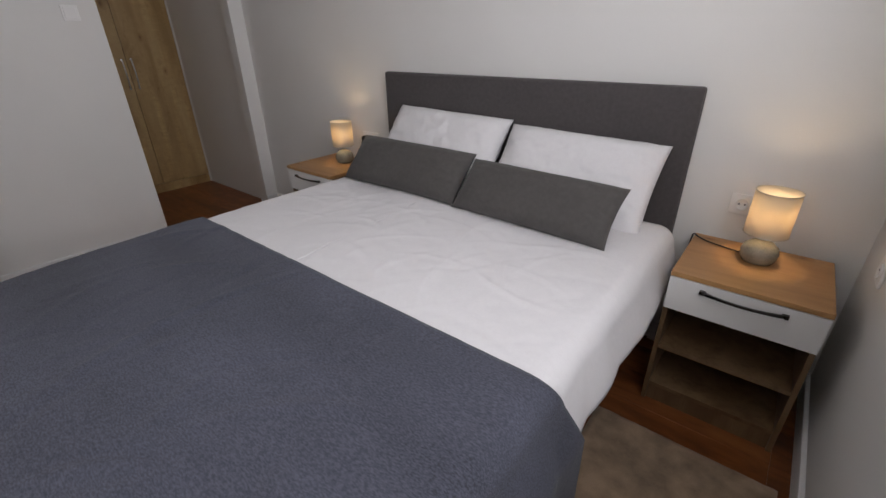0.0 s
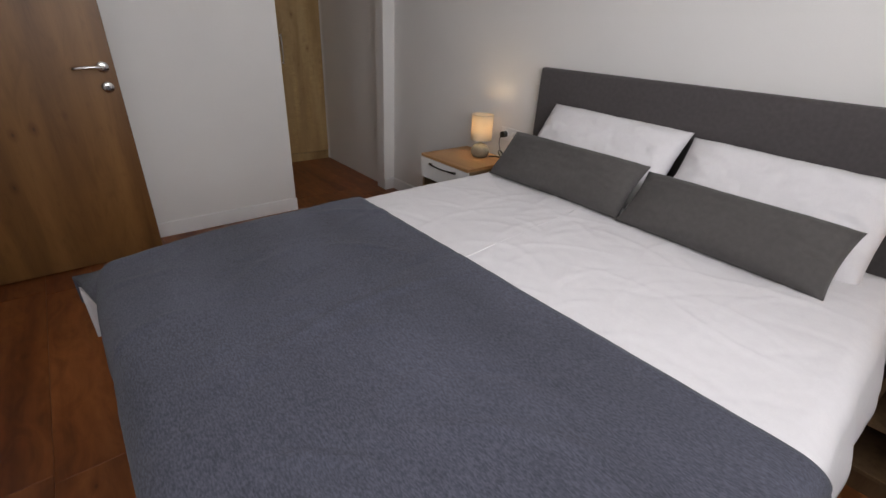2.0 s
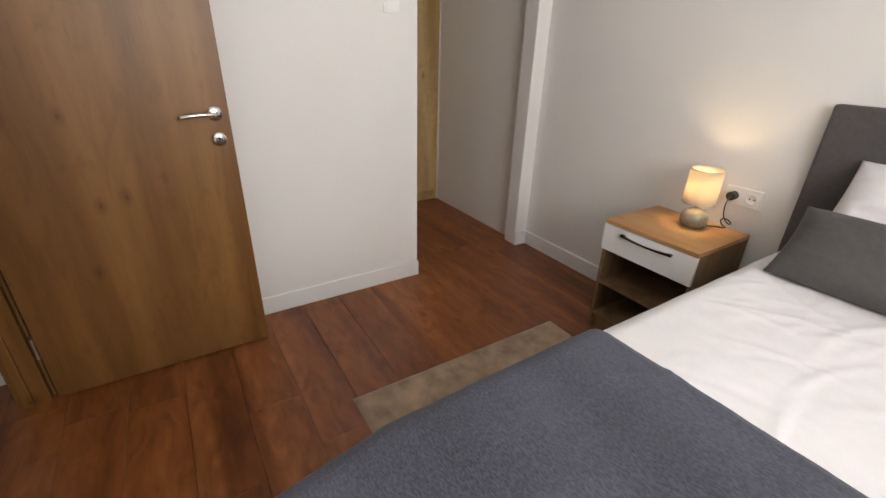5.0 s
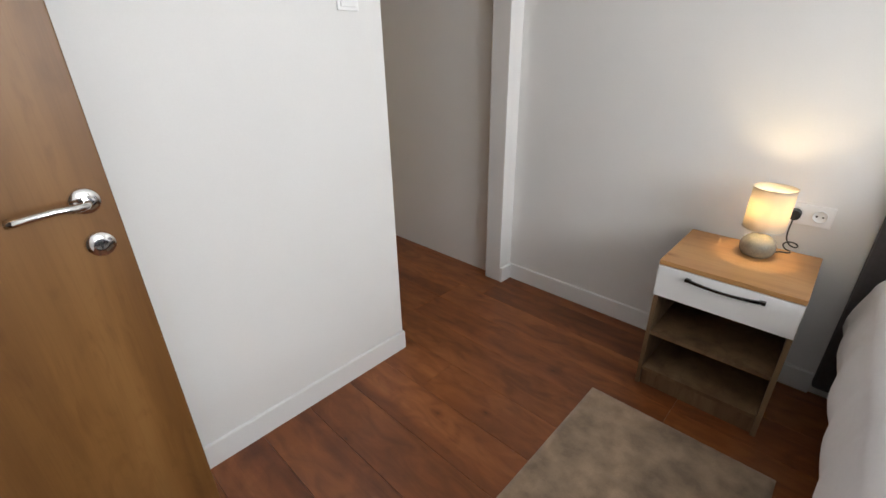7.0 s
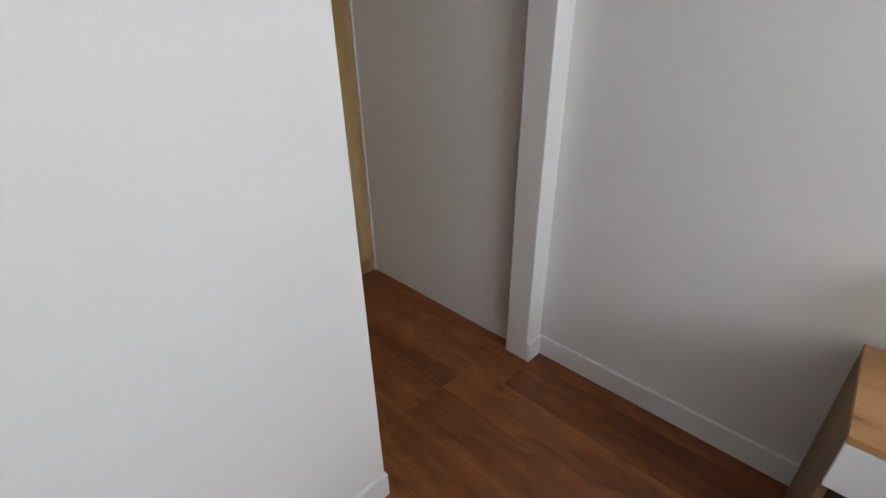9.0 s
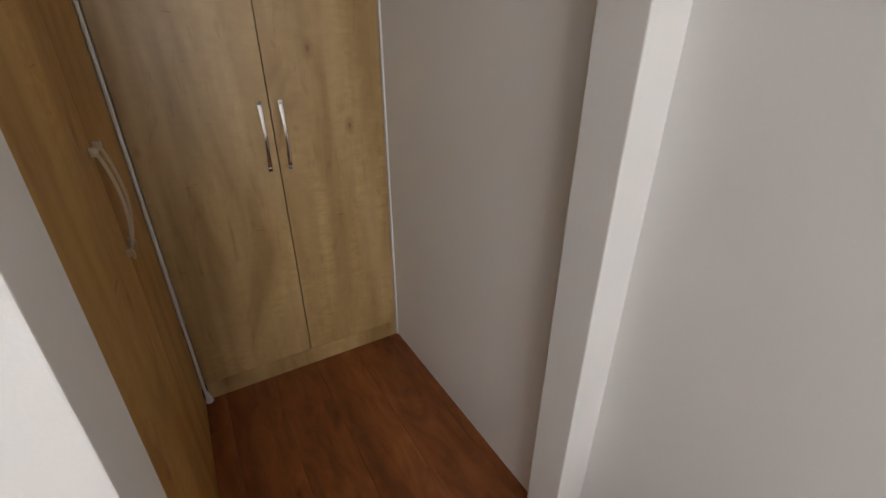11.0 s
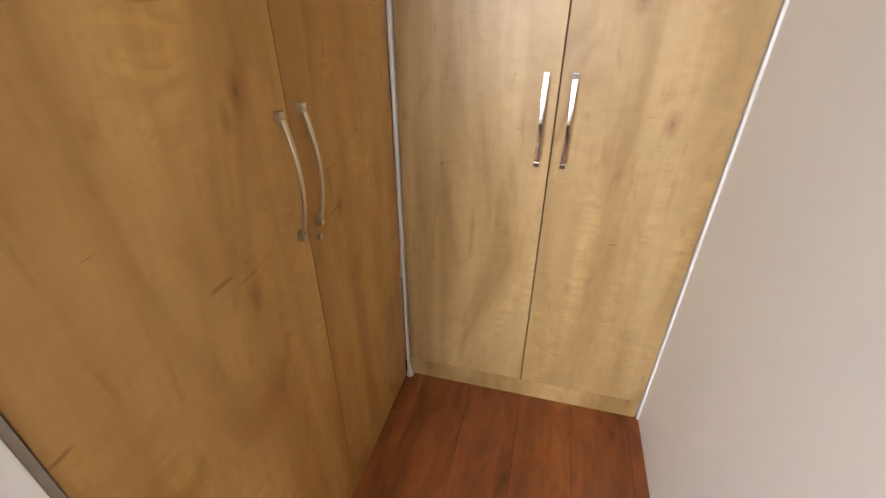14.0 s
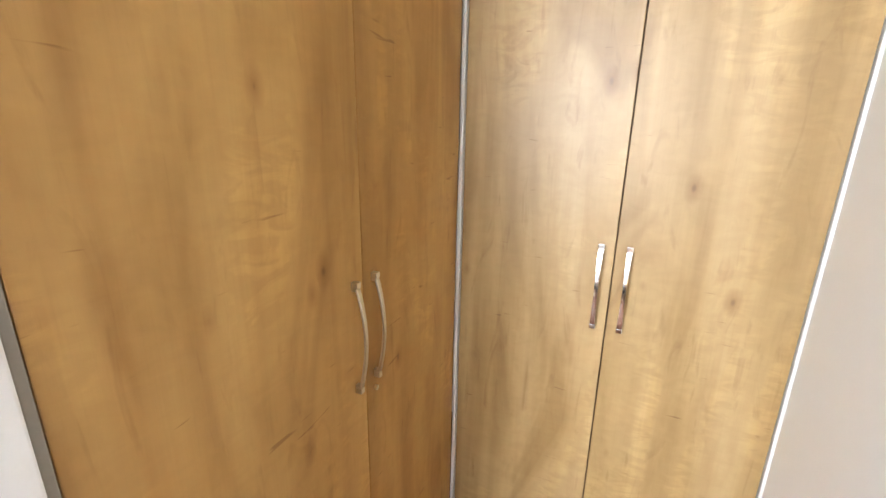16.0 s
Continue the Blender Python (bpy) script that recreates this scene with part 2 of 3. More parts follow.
def join(bm, other):
    me = bpy.data.meshes.new("joined")
    other.to_mesh(me)
    other.free()
    bm.from_mesh(me)
    bpy.data.meshes.remove(me)
    return bm


def lathe(profile, n=40, closed=True):
    """A turned body about z from (radius, height) pairs."""
    bm = bmesh.new()
    rings = [[bm.verts.new((r * math.cos(2 * math.pi * k / n), r * math.sin(2 * math.pi * k / n), z)) for k in range(n)] for r, z in profile]
    for a, b in zip(rings, rings[1:]):
        for k in range(n):
            bm.faces.new((a[k], a[(k + 1) % n], b[(k + 1) % n], b[k]))
    if closed:
        bm.faces.new(rings[0][::-1])
        bm.faces.new(rings[-1])
    return bm


def tube(points, radius, n=8, flat=1.0):
    """A rod along points; flat squeezes its section sideways."""
    bm = bmesh.new()
    pts, rings = [Vector(p) for p in points], []
    for i, p in enumerate(pts):
        d = (pts[min(i + 1, len(pts) - 1)] - pts[max(i - 1, 0)]).normalized()
        side = d.cross(Vector((0, 0, 1)) if abs(d.z) < 0.9 else Vector((0, 1, 0))).normalized()
        up = side.cross(d)
        rings.append([bm.verts.new(p + radius * (math.cos(a) * side * flat + math.sin(a) * up)) for a in (2 * math.pi * k / n for k in range(n))])
    for a, b in zip(rings, rings[1:]):
        for k in range(n):
            bm.faces.new((a[k], a[(k + 1) % n], b[(k + 1) % n], b[k]))
    bm.faces.new(rings[0][::-1])
    bm.faces.new(rings[-1])
    bmesh.ops.recalc_face_normals(bm, faces=bm.faces[:])
    return bm


def bow_handle(length, reach, width=0.012, thick=0.007, n=22):
    """A bowed bar with a rounded face along z that stands out along -y, with a block foot at each end."""
    bm, rings = bmesh.new(), []
    for k in range(n + 1):
        f = k / n
        z, y = (f - 0.5) * (length - 0.030), -0.009 - (reach - 0.009) * math.sin(math.pi * f) ** 0.85
        w = width / 2 * (1 - 0.30 * math.sin(math.pi * f))
        section = ((-w, 0), (w, 0), (w, -0.7 * thick), (w * 0.80, -0.97 * thick), (0, -thick), (-w * 0.80, -0.97 * thick), (-w, -0.7 * thick))
        rings.append([bm.verts.new((px, y + py, z)) for px, py in section])
    m = len(rings[0])
    for a, b in zip(rings, rings[1:]):
        for k in range(m):
            bm.faces.new((a[k], a[(k + 1) % m], b[(k + 1) % m], b[k]))
    bm.faces.new(rings[0])
    bm.faces.new(rings[-1][::-1])
    for end in (-1, 1):
        z = end * (length / 2 - 0.0065)
        box(-width / 2, width / 2, -0.0155, 0.0, z - 0.0065, z + 0.0065, 0.0015, bm)
        z = end * (length / 2 - 0.0155)
        box(-width * 0.42, width * 0.42, -0.011, 0.0, z - 0.004, z + 0.004, 0.001, bm)
    bmesh.ops.recalc_face_normals(bm, faces=bm.faces[:])
    return bm


# ---- structure ----
def wall(name, *spans, label="plain white painted plaster wall"):
    bm = bmesh.new()
    for s in spans:
        box(*s, bm=bm)
    return tagged(part(name, bm, WALL), label, "wall", kind="structure")


wall("wall_north", (-2.752, EAST + 0.2, NORTH, NORTH + 0.2, 0, TOP))
wall("wall_niche_north", (NICHE_W - 0.65, -2.864, NICHE_N, NICHE_N + 0.27, 0, TOP))
tagged(part("pillar", box(-2.864, -2.752, 1.79, NORTH + 0.2, 0, TOP, 0.004), WALL), "white painted pillar between bedroom and wardrobe niche", "pillar", kind="structure")
wall("wall_east", (EAST, EAST + 0.2, SOUTH - 0.09, WIN_Y0, 0, TOP), (EAST, EAST + 0.2, WIN_Y1, NORTH, 0, TOP),
     (EAST, EAST + 0.2, WIN_Y0, WIN_Y1, 0, WIN_Z0), (EAST, EAST + 0.2, WIN_Y0, WIN_Y1, WIN_Z1, TOP))
tagged(part("wall_west", box(-2.872, WEST, -2.4, 0.960, 0, TOP, 0.003), WALL), "white painted partition wall beside the wardrobe niche", "wall", kind="structure")
DOOR_X0, DOOR_X1, DOOR_TOP = -2.53, -1.70, 2.07
wall("wall_south", (WEST, DOOR_X0, SOUTH - 0.09, SOUTH, 0, TOP), (DOOR_X1, EAST, SOUTH - 0.09, SOUTH, 0, TOP), (DOOR_X0, DOOR_X1, SOUTH - 0.09, SOUTH, DOOR_TOP, TOP))
wall("wall_hall_south", (WEST, -1.2, -2.6, -2.4, 0, TOP), label="white painted wall at the end of the hall")
wall("wall_hall_east", (-1.2, -1.0, -2.6, SOUTH - 0.09, 0, TOP), label="white painted side wall of the hall")
wall("wall_niche_back", (NICHE_W - 0.85, NICHE_W - 0.65, 0.2, NICHE_N + 0.27, 0, TOP), label="white wall behind the wardrobes")
wall("wall_niche_south", (NICHE_W - 0.65, -2.872, 0.2, 0.3, 0, TOP), label="white wall behind the side wardrobe")
tagged(part("ceiling", box(NICHE_W - 0.85, EAST + 0.2, -2.6, NORTH + 0.2, TOP, TOP + 0.15), CEILING), "plain white painted ceiling", "ceiling", kind="structure")
floor_bm = box(WEST, EAST, SOUTH - 0.09, NORTH, -0.12, -0.006)
box(NICHE_W - 0.65, WEST, 0.3, NORTH, -0.12, -0.006, bm=floor_bm)
box(WEST, -1.2, -2.4, SOUTH - 0.09, -0.12, -0.006, bm=floor_bm)
floor = tagged(part("floor", floor_bm, JOINT), "red-brown wood laminate floor in long planks", "floor", kind="structure")


def skirting(x0, x1, y0, y1, h=0.096):
    """A board with softened upper edges."""
    bm = box(x0, x1, y0, y1, 0, h)
    bmesh.ops.bevel(bm, geom=[e for e in bm.edges if all(v.co.z > h - 0.001 for v in e.verts)], offset=0.0025, segments=2, affect="EDGES")
    return bm


def baseboard(x0, x1, y0, y1):
    tagged(part("baseboard", skirting(x0, x1, y0, y1), TRIM), "white painted skirting board along the wall", "baseboard", kind="structure")


T = 0.015
baseboard(-2.752 + T, -1.24, NORTH - T, NORTH)
baseboard(-2.752, -2.752 + T, 1.79, NORTH)
baseboard(0.43, EAST, NORTH - T, NORTH)
baseboard(EAST - T, EAST, SOUTH, NORTH - T)
baseboard(WEST, WEST + T, SOUTH, 0.962)
baseboard(DOOR_X1 + 0.07, EAST - T, SOUTH, SOUTH + T)
baseboard(WEST, WEST + T, -2.4, SOUTH - 0.09)

# window in the east wall
window = thing("window_1", EAST + 0.06, (WIN_Y0 + WIN_Y1) / 2, WIN_Z0, "white framed double window in daylight", "window", kind="structure")
hw, hh = (WIN_Y1 - WIN_Y0) / 2, WIN_Z1 - WIN_Z0
fr = bmesh.new()
for s in ((-hw, -hw + 0.06, 0, hh), (hw - 0.06, hw, 0, hh), (-hw + 0.06, hw - 0.06, 0, 0.06), (-hw + 0.06, hw - 0.06, hh - 0.06, hh), (-0.04, 0.04, 0.06, hh - 0.06)):
    box(-0.03, 0.03, s[0], s[1], s[2], s[3], 0.003, fr)
part("window_frame", fr, TRIM, window)
for a, b in ((-hw + 0.06, -0.04), (0.04, hw - 0.06)):
    p = part("pane", box(-0.004, 0.004, a, b, 0.06, hh - 0.06), GLASS, window)
    p.visible_shadow = False
part("window_sill", box(-0.17, -0.03, -hw - 0.04, hw + 0.04, -0.03, -0.002, 0.004), TRIM, window)

# door frame and the open door
frame_bm = bmesh.new()
J = 0.03
for s in ((DOOR_X0, DOOR_X0 + J, SOUTH - 0.095, SOUTH + 0.004, 0, DOOR_TOP - J), (DOOR_X1 - J, DOOR_X1, SOUTH - 0.095, SOUTH + 0.004, 0, DOOR_TOP - J), (DOOR_X0, DOOR_X1, SOUTH - 0.095, SOUTH + 0.004, DOOR_TOP - J, DOOR_TOP),
          (DOOR_X0 - 0.065, DOOR_X0, SOUTH, SOUTH + 0.012, 0, DOOR_TOP + 0.06), (DOOR_X1, DOOR_X1 + 0.065, SOUTH, SOUTH + 0.012, 0, DOOR_TOP + 0.06), (DOOR_X0, DOOR_X1, SOUTH, SOUTH + 0.012, DOOR_TOP, DOOR_TOP + 0.06),
          (DOOR_X0 + J, DOOR_X0 + J + 0.012, SOUTH - 0.075, SOUTH - 0.045, 0, DOOR_TOP - J)):
    box(*s, 0.002, frame_bm)
tagged(part("door_frame", frame_bm, DOOR_OAK), "oak veneered door frame around the bedroom doorway", "door frame", kind="structure")
door = thing("door_1", -2.49, -0.772, 0.0, "oak veneered flush door standing open in the bedroom", "door", kind="structure")
part("leaf", box(-0.042, 0, 0, 0.788, 0.008, 2.035, 0.003), DOOR_OAK, door)
for z in (0.25, 1.75):
    part("hinge", join(box(-0.004, 0.002, -0.010, 0.0, z - 0.045, z + 0.045), tube(((0.006, -0.006, z - 0.045), (0.006, -0.006, z + 0.045)), 0.007)), BRUSHED, door, "nickel hinge")


def rosette(r=0.027, depth=0.009):
    bm = lathe([(r, 0), (r, depth * 0.6), (r * 0.93, depth), (0.010, depth + 0.001), (0.001, depth + 0.001)], 36)
    bmesh.ops.transform(bm, matrix=pose(0, 0, 0, 0, 90, 0), verts=bm.verts[:])
    return bm


for side in (1, -1):
    holder = part("door_handle", join(rosette(), tube([(0.006, 0, 0), (0.035, 0, 0), (0.048, -0.006, 0), (0.054, -0.02, 0.001), (0.055, -0.05, 0.003), (0.054, -0.085, 0.0), (0.050, -0.112, -0.004), (0.046, -0.124, -0.004)], 0.0085, 12)), CHROME, door, "polished chrome lever handle", True)
    holder.location = (0.0 if side == 1 else -0.042, 0.738, 1.05)
    plate = part("key_rosette", rosette(), CHROME, door, "round chrome key plate", True)
    plate.location = (0.0 if side == 1 else -0.042, 0.738, 0.955)
    hole = part("keyhole", join(box(0.0085, 0.0108, -0.0022, 0.0022, -0.009, 0.002), tube(((0.0085, 0, 0.003), (0.0108, 0, 0.003)), 0.0042, 14)), DARK, plate)
    if side == -1:
        holder.scale = plate.scale = (-0.6, 1, 1)

# light switch on the partition wall
switch = thing("light_switch", WEST, 0.818, 1.478, "white plastic wall light switch", "switch")
part("plate", box(0, 0.008, -0.041, 0.041, -0.041, 0.041, 0.003), PLASTIC, switch)
part("rocker", box(0.007, 0.012, -0.03, 0.03, -0.03, 0.03, 0.002), PLASTIC, switch)


# ---- wardrobes ----
def handle_at(parent, x, z, material, label, reach=0.025, length=0.25):
    h = part("handle", bow_handle(length, reach, 0.017 if material is CHROME else 0.0125, 0.007 if material is CHROME else 0.0055), material, parent, label)
    h.location = (x, 0, z)
    return h


def wardrobe(name, x, y, width, seam, turn, label, oak, metal, metal_label, gap):
    """A tall unit that faces -y of its own frame, with its front plane at y = 0 and x from 0 to width."""
    w = thing(name, x, y, 0, label, "wardrobe", "fitted wardrobes in the niche", turn=turn)
    part("body", box(0.002, width - 0.002, 0.022, 0.58, 0.0, 2.42), SHADED_OAK, w)
    part("plinth", box(0.004, width - 0.004, 0.003, 0.021, 0.0, 0.082, 0.001), oak, w)
    for a, b in ((0.002, seam - gap), (seam + gap, width - 0.002)):
        leaf = part("wardrobe_door", box(a, b, 0.0, 0.019, 0.086, 2.40, 0.0015), oak, w)
        handle_at(leaf, (b - 0.034) if a < 0.1 else (a + 0.034), 1.07, metal, metal_label)
    return w


end_unit = wardrobe("end_wardrobe", NICHE_W, 0.958, 0.883, 0.447, 90, "tall pale oak wardrobe with two closed doors and chrome handles", PALE_OAK, CHROME, "polished chrome bow handle", 0.0018)
side_unit = wardrobe("side_wardrobe", -2.885, 0.945, 1.04, 0.532, 180, "tall honey oak wardrobe with two closed doors along the niche", HONEY_OAK, BRUSHED, "brushed nickel bow handle", 0.0009)
lock = part("lock", tube(((0, 0.002, 0), (0, -0.006, 0)), 0.006, 14), BRUSHED, side_unit, "small nickel cylinder lock")
lock.location = (0.566, 0, 0.915)
for n, (x0, x1, y0, y1, m) in enumerate(((NICHE_W - 0.02, NICHE_W + 0.010, 0.946, 0.957, STRIP), (NICHE_W - 0.02, NICHE_W + 0.006, 1.842, NICHE_N, STRIP), (-2.884, -2.873, 0.90, 0.952, GREY_STRIP))):
    tagged(part("trim", box(x0, x1, y0, y1, 0, 2.5, 0.002), m), "narrow upright filler strip at the wardrobe's edge", "trim", kind="structure")

bead = lathe([(0.016, 0), (0.014, 0.012), (0.007, 0.040), (0.003, 0.058)], 16)
bmesh.ops.transform(bead, matrix=pose(NICHE_W + 0.009, 0.958, 0), verts=bead.verts[:])
tagged(part("trim", bead, TRIM, smooth=True), "blob of white sealant at the strip's foot", "sealant", kind="structure")

# ---- bed ----
BX0, BX1, BY0, BY1, BZ = -1.19, 0.455, -0.275, 1.85, 0.632
bed = thing("bed", (BX0 + BX1) / 2, (BY0 + BY1) / 2, 0, "double box-spring bed with dark grey upholstered headboard", "bed")
cx, cy = (BX0 + BX1) / 2, (BY0 + BY1) / 2
part("base", box(BX0 + 0.05 - cx, BX1 - 0.07 - cx, BY0 + 0.02 - cy, BY1 - cy, 0.07, 0.36, 0.015), BASE, bed)
mattress_bm = box(BX0 + 0.02 - cx, BX1 - 0.02 - cx, BY0 + 0.015 - cy, BY1 - cy, 0.362, 0.600, 0.09)
for v in mattress_bm.verts:
    if v.co.y < 0 and v.co.z > 0.45:
        v.co.z -= 0.10 if v.co.x < 0 else 0.02
part("mattress", mattress_bm, LINEN, bed, "mattress under a fitted white sheet", True)
hb = box(-1.24 - cx, 0.43 - cx, BY1 + 0.003 - cy, 1.893 - cy, 0.05, 1.152, 0.014)
part("headboard", hb, HEADBOARD, bed, "dark grey upholstered headboard")
for sx in (BX0 + 0.12, BX1 - 0.12):
    for sy in (BY0 + 0.12, BY1 - 0.12):
        leg = part("leg", lathe([(0.022, 0), (0.028, 0.07)], 16), DARK, bed)
        leg.location = (sx - cx, sy - cy, 0)


def bend(s, half, r, flare=0.06):
    """Distance out and drop of a cloth that lies flat to half - r, then turns down with radius r."""
    flat = half - r
    if s <= flat:
        return s, 0.0
    a = (s - flat) / r
    if a <= math.pi / 2:
        return flat + r * math.sin(a), r * (1 - math.cos(a))
    down = s - flat - r * math.pi / 2
    return half + flare * min(down, 0.12), r + down


def crease_set(seed, count, x0, x1, y0, y1, deep):
    """Random short folds in the cloth: place, direction, half length, height and width."""
    rnd = random.Random(seed)
    return [(rnd.uniform(x0, x1), rnd.uniform(y0, y1), rnd.gauss(1.2, 0.7), rnd.uniform(0.06, 0.26), deep * rnd.uniform(0.4, 1.0) * rnd.choice((1, 1, -0.6)), rnd.uniform(0.007, 0.014)) for _ in range(count)]


def wrinkle(x, y, creases):
    total = 0.0
    for px, py, a, half, deep, wide in creases:
        dx, dy = x - px, y - py
        if abs(dx) > half or abs(dy) > half:
            continue
        along, across = dx * math.cos(a) + dy * math.sin(a), -dx * math.sin(a) + dy * math.cos(a)
        across += 0.25 * along * along / half
        if abs(along) < half and abs(across) < 3 * wide:
            total += deep * (1 - (along / half) ** 2) * math.exp(-(across / wide) ** 2)
    return total


def drape(y_head, left, right, foot, lift, step, crumple, flap=0.0, bulge=0.0, creases=()):
    """A cloth over the mattress; left, right and foot are the lengths that hang, lift its height over the bed."""
    bm = bmesh.new()
    half, r = (BX1 - BX0) / 2 + lift, 0.07
    us = np.arange(-half - left, half + right + step * 0.5, step)
    v0 = BY0 - lift
    vs = np.arange(v0 - foot, y_head + step * 0.5, step)
    grid = []
    for v in vs:
        row = []
        for u in us:
            ox, dx = bend(abs(u), half, r, 0.32 if u > 0 else 0.22)
            oy, dy = bend(max(0.0, v0 + 1.0 - v), 1.0, r)
            x = (BX0 + BX1) / 2 + math.copysign(ox, u)
            y = v0 + 1.0 - oy if v < v0 + 1.0 else v
            side = flap and u < 0 and dx > 0.03
            if side and v < v0 + 0.3:
                # the overhang at the foot corner stands out past the foot of the bed
                y, dy = max(v, v0 - flap), 0.0
                x += 0.5 * flap * min(1.0, dx / 0.08) * min(1.0, (v0 + 0.3 - v) / 0.3)
            keep = not (side and v < v0 - flap)
            drop = max(dx, dy)
            x += (0.7 * dy + 2.0 * min(dy, 0.05)) * max(0.0, min(1.0, (-0.45 - x) / 0.5))
            if u > 0 and v > 0.2 and lift > 0.02:
                y += 0.40 * min(dx, 0.20) * min(1.0, (v - 0.2) / 0.3)
            sink = 0.025 * max(0.0, min(1.0, (-0.70 - x) / 0.4)) * max(0.0, min(1.0, (0.5 - y) / 0.75))
            if lift < 0.02:
                sink += 0.02 * max(0.0, min(1.0, (0.6 - y) / 0.1))
            if u < 0:
                x += 0.06 * max(0.0, min(1.0, (0.05 - y) / 0.35)) * max(0.0, min(1.0, (-0.45 - x) / 0.5))
            p = Vector((x * 3.1, y * 3.1, drop * 2 + lift * 40))
            n = crumple * (noise.noise(p) + 0.5 * noise.noise(p * 2.7) + 0.28 * noise.noise(p * 6.3))
            folds = 0.010 * math.sin(y * 11 + 2.5 * noise.noise(Vector((y * 2, x, 3)))) * min(1.0, dx / 0.15)
            folds += 0.008 * math.sin(x * 13) * min(1.0, dy / 0.2)
            z = BZ + lift - drop - sink + (n + wrinkle(x, y, creases) + bulge * math.exp(-((y - 1.35) / 0.5) ** 2) * (1 if drop == 0 else 0.5)) * (1.0 if drop < 0.02 else 0.4)
            row.append(keep and bm.verts.new((x + math.copysign(folds + n * (drop > 0.05), u) * (dx > 0), y - (folds + n) * (dy > 0.03), max(z, 0.03))))
        grid.append(row)
    for a, b in zip(grid, grid[1:]):
        for k in range(len(us) - 1):
            corners = (a[k], a[k + 1], b[k + 1], b[k])
            if all(corners):
                bm.faces.new(corners)
    return bm


def thicken(ob, t):
    m = ob.modifiers.new("thickness", "SOLIDIFY")
    m.thickness, m.offset = t, -1.0
    return ob


duvet = part("duvet", drape(1.72, 0.20, 0.16, 0.10, 0.012, 0.011, 0.005, flap=0.045, creases=crease_set(3, 130, -1.15, 0.45, 0.60, 1.7, 0.0045)), LINEN, smooth=True)
tagged(thicken(duvet, 0.012), "rumpled white cotton duvet spread over the bed", "duvet")
part("crease", tube([(-0.50 - 0.05 * k / 8 + 0.002 * math.sin(k * 2.1), 0.62 + 0.72 * k / 8, BZ + 0.0150 + 0.003 * noise.noise(Vector((k, 2, 1)))) for k in range(9)], 0.0019, 6), LINEN, duvet, smooth=True)
blanket = part("blanket", drape(0.635, 0.10, 0.40, 0.46, 0.024, 0.014, 0.004, flap=0.042, creases=crease_set(8, 36, -1.1, 0.4, -0.3, 0.6, 0.006) + [(-0.46, 0.25, 1.62, 0.40, 0.009, 0.010)]), BLANKET, smooth=True)
tagged(thicken(blanket, 0.006), "blue-grey wool blanket across the foot of the bed", "blanket")


def pillow(name, w, h, t, m, material, label, category, group, seed, rumple=1.0):
    """A stuffed cushion in its own xz plane, w wide and h high, with pointed corners; m is its pose."""
    bm = bmesh.new()
    nu, nv = 64, 38
    sides = []
    for side in (1, -1):
        rows = []
        for j in range(nv + 1):
            row = []
            for i in range(nu + 1):
                a, b = 2 * i / nu - 1, 2 * j / nv - 1
                if side == -1 and (i in (0, nu) or j in (0, nv)):
                    row.append(sides[0][j][i])
                    continue
                pinch = 1 - 0.035 * (1 - b * b) * abs(a) ** 4, 1 - 0.05 * (1 - a * a) * abs(b) ** 4
                puff = ((1 - a ** 4) * (1 - b ** 4)) ** 0.55
                x, z = a * w / 2 * pinch[0], b * h / 2 * pinch[1]
                wob = noise.noise(Vector((a * 2.2 + seed, b * 1.8, side * 3.0))) * 0.012 * puff + noise.noise(Vector((a * 7 + seed, b * 5, side))) * 0.007 + noise.noise(Vector((a * 15 + seed + 4 * b, b * 4, side))) * 0.004 + noise.noise(Vector((a * 3.5 + seed, b * 8 + 3 * a, side * 2))) * 0.024 * abs(a) ** 2
                ridge = 1 - abs(noise.noise(Vector((a * 4.5 + seed + 1.5 * b, b * 2.2 - a, side * 5.0))))
                wob = rumple * wob + rumple * 0.0045 * ridge ** 4 * (0.35 + 0.65 * max(abs(a), abs(b)) ** 2)
                row.append(bm.verts.new((x, side * (t / 2 * puff + wob * puff), z)))
            rows.append(row)
        sides.append(rows)
    for k, rows in enumerate(sides):
        for p, q in zip(rows, rows[1:]):
            for i in range(nu):
                f = (p[i], p[i + 1], q[i + 1], q[i])
                bm.faces.new(f if k else f[::-1])
    bmesh.ops.recalc_face_normals(bm, faces=bm.faces[:])
    ob = part(name, bm, material, smooth=True)
    ob.matrix_basis = m
    return tagged(ob, label, category, group)


WL, GL = "white cotton pillow leaning against the headboard", "charcoal grey oblong cushion resting against a white pillow"
pillow("pillow", 0.74, 0.43, 0.17, pose(-0.73, 1.715, 0.80, -37, 1.2, 0), LINEN, WL, "pillow", "white pillows", 1)
pillow("pillow", 0.71, 0.41, 0.17, pose(0.01, 1.70, 0.78, -38, 1.5, 1), LINEN, WL, "pillow", "white pillows", 5)
pillow("cushion", 0.73, 0.268, 0.125, pose(-0.75, 1.48, 0.75, -43, 0.5, 1), CUSHION, GL, "cushion", "grey cushions", 9, rumple=0.45)
pillow("cushion", 0.70, 0.252, 0.125, pose(-0.035, 1.456, 0.738, -44, 0.3, -2), CUSHION, GL, "cushion", "grey cushions", 13, rumple=0.45)


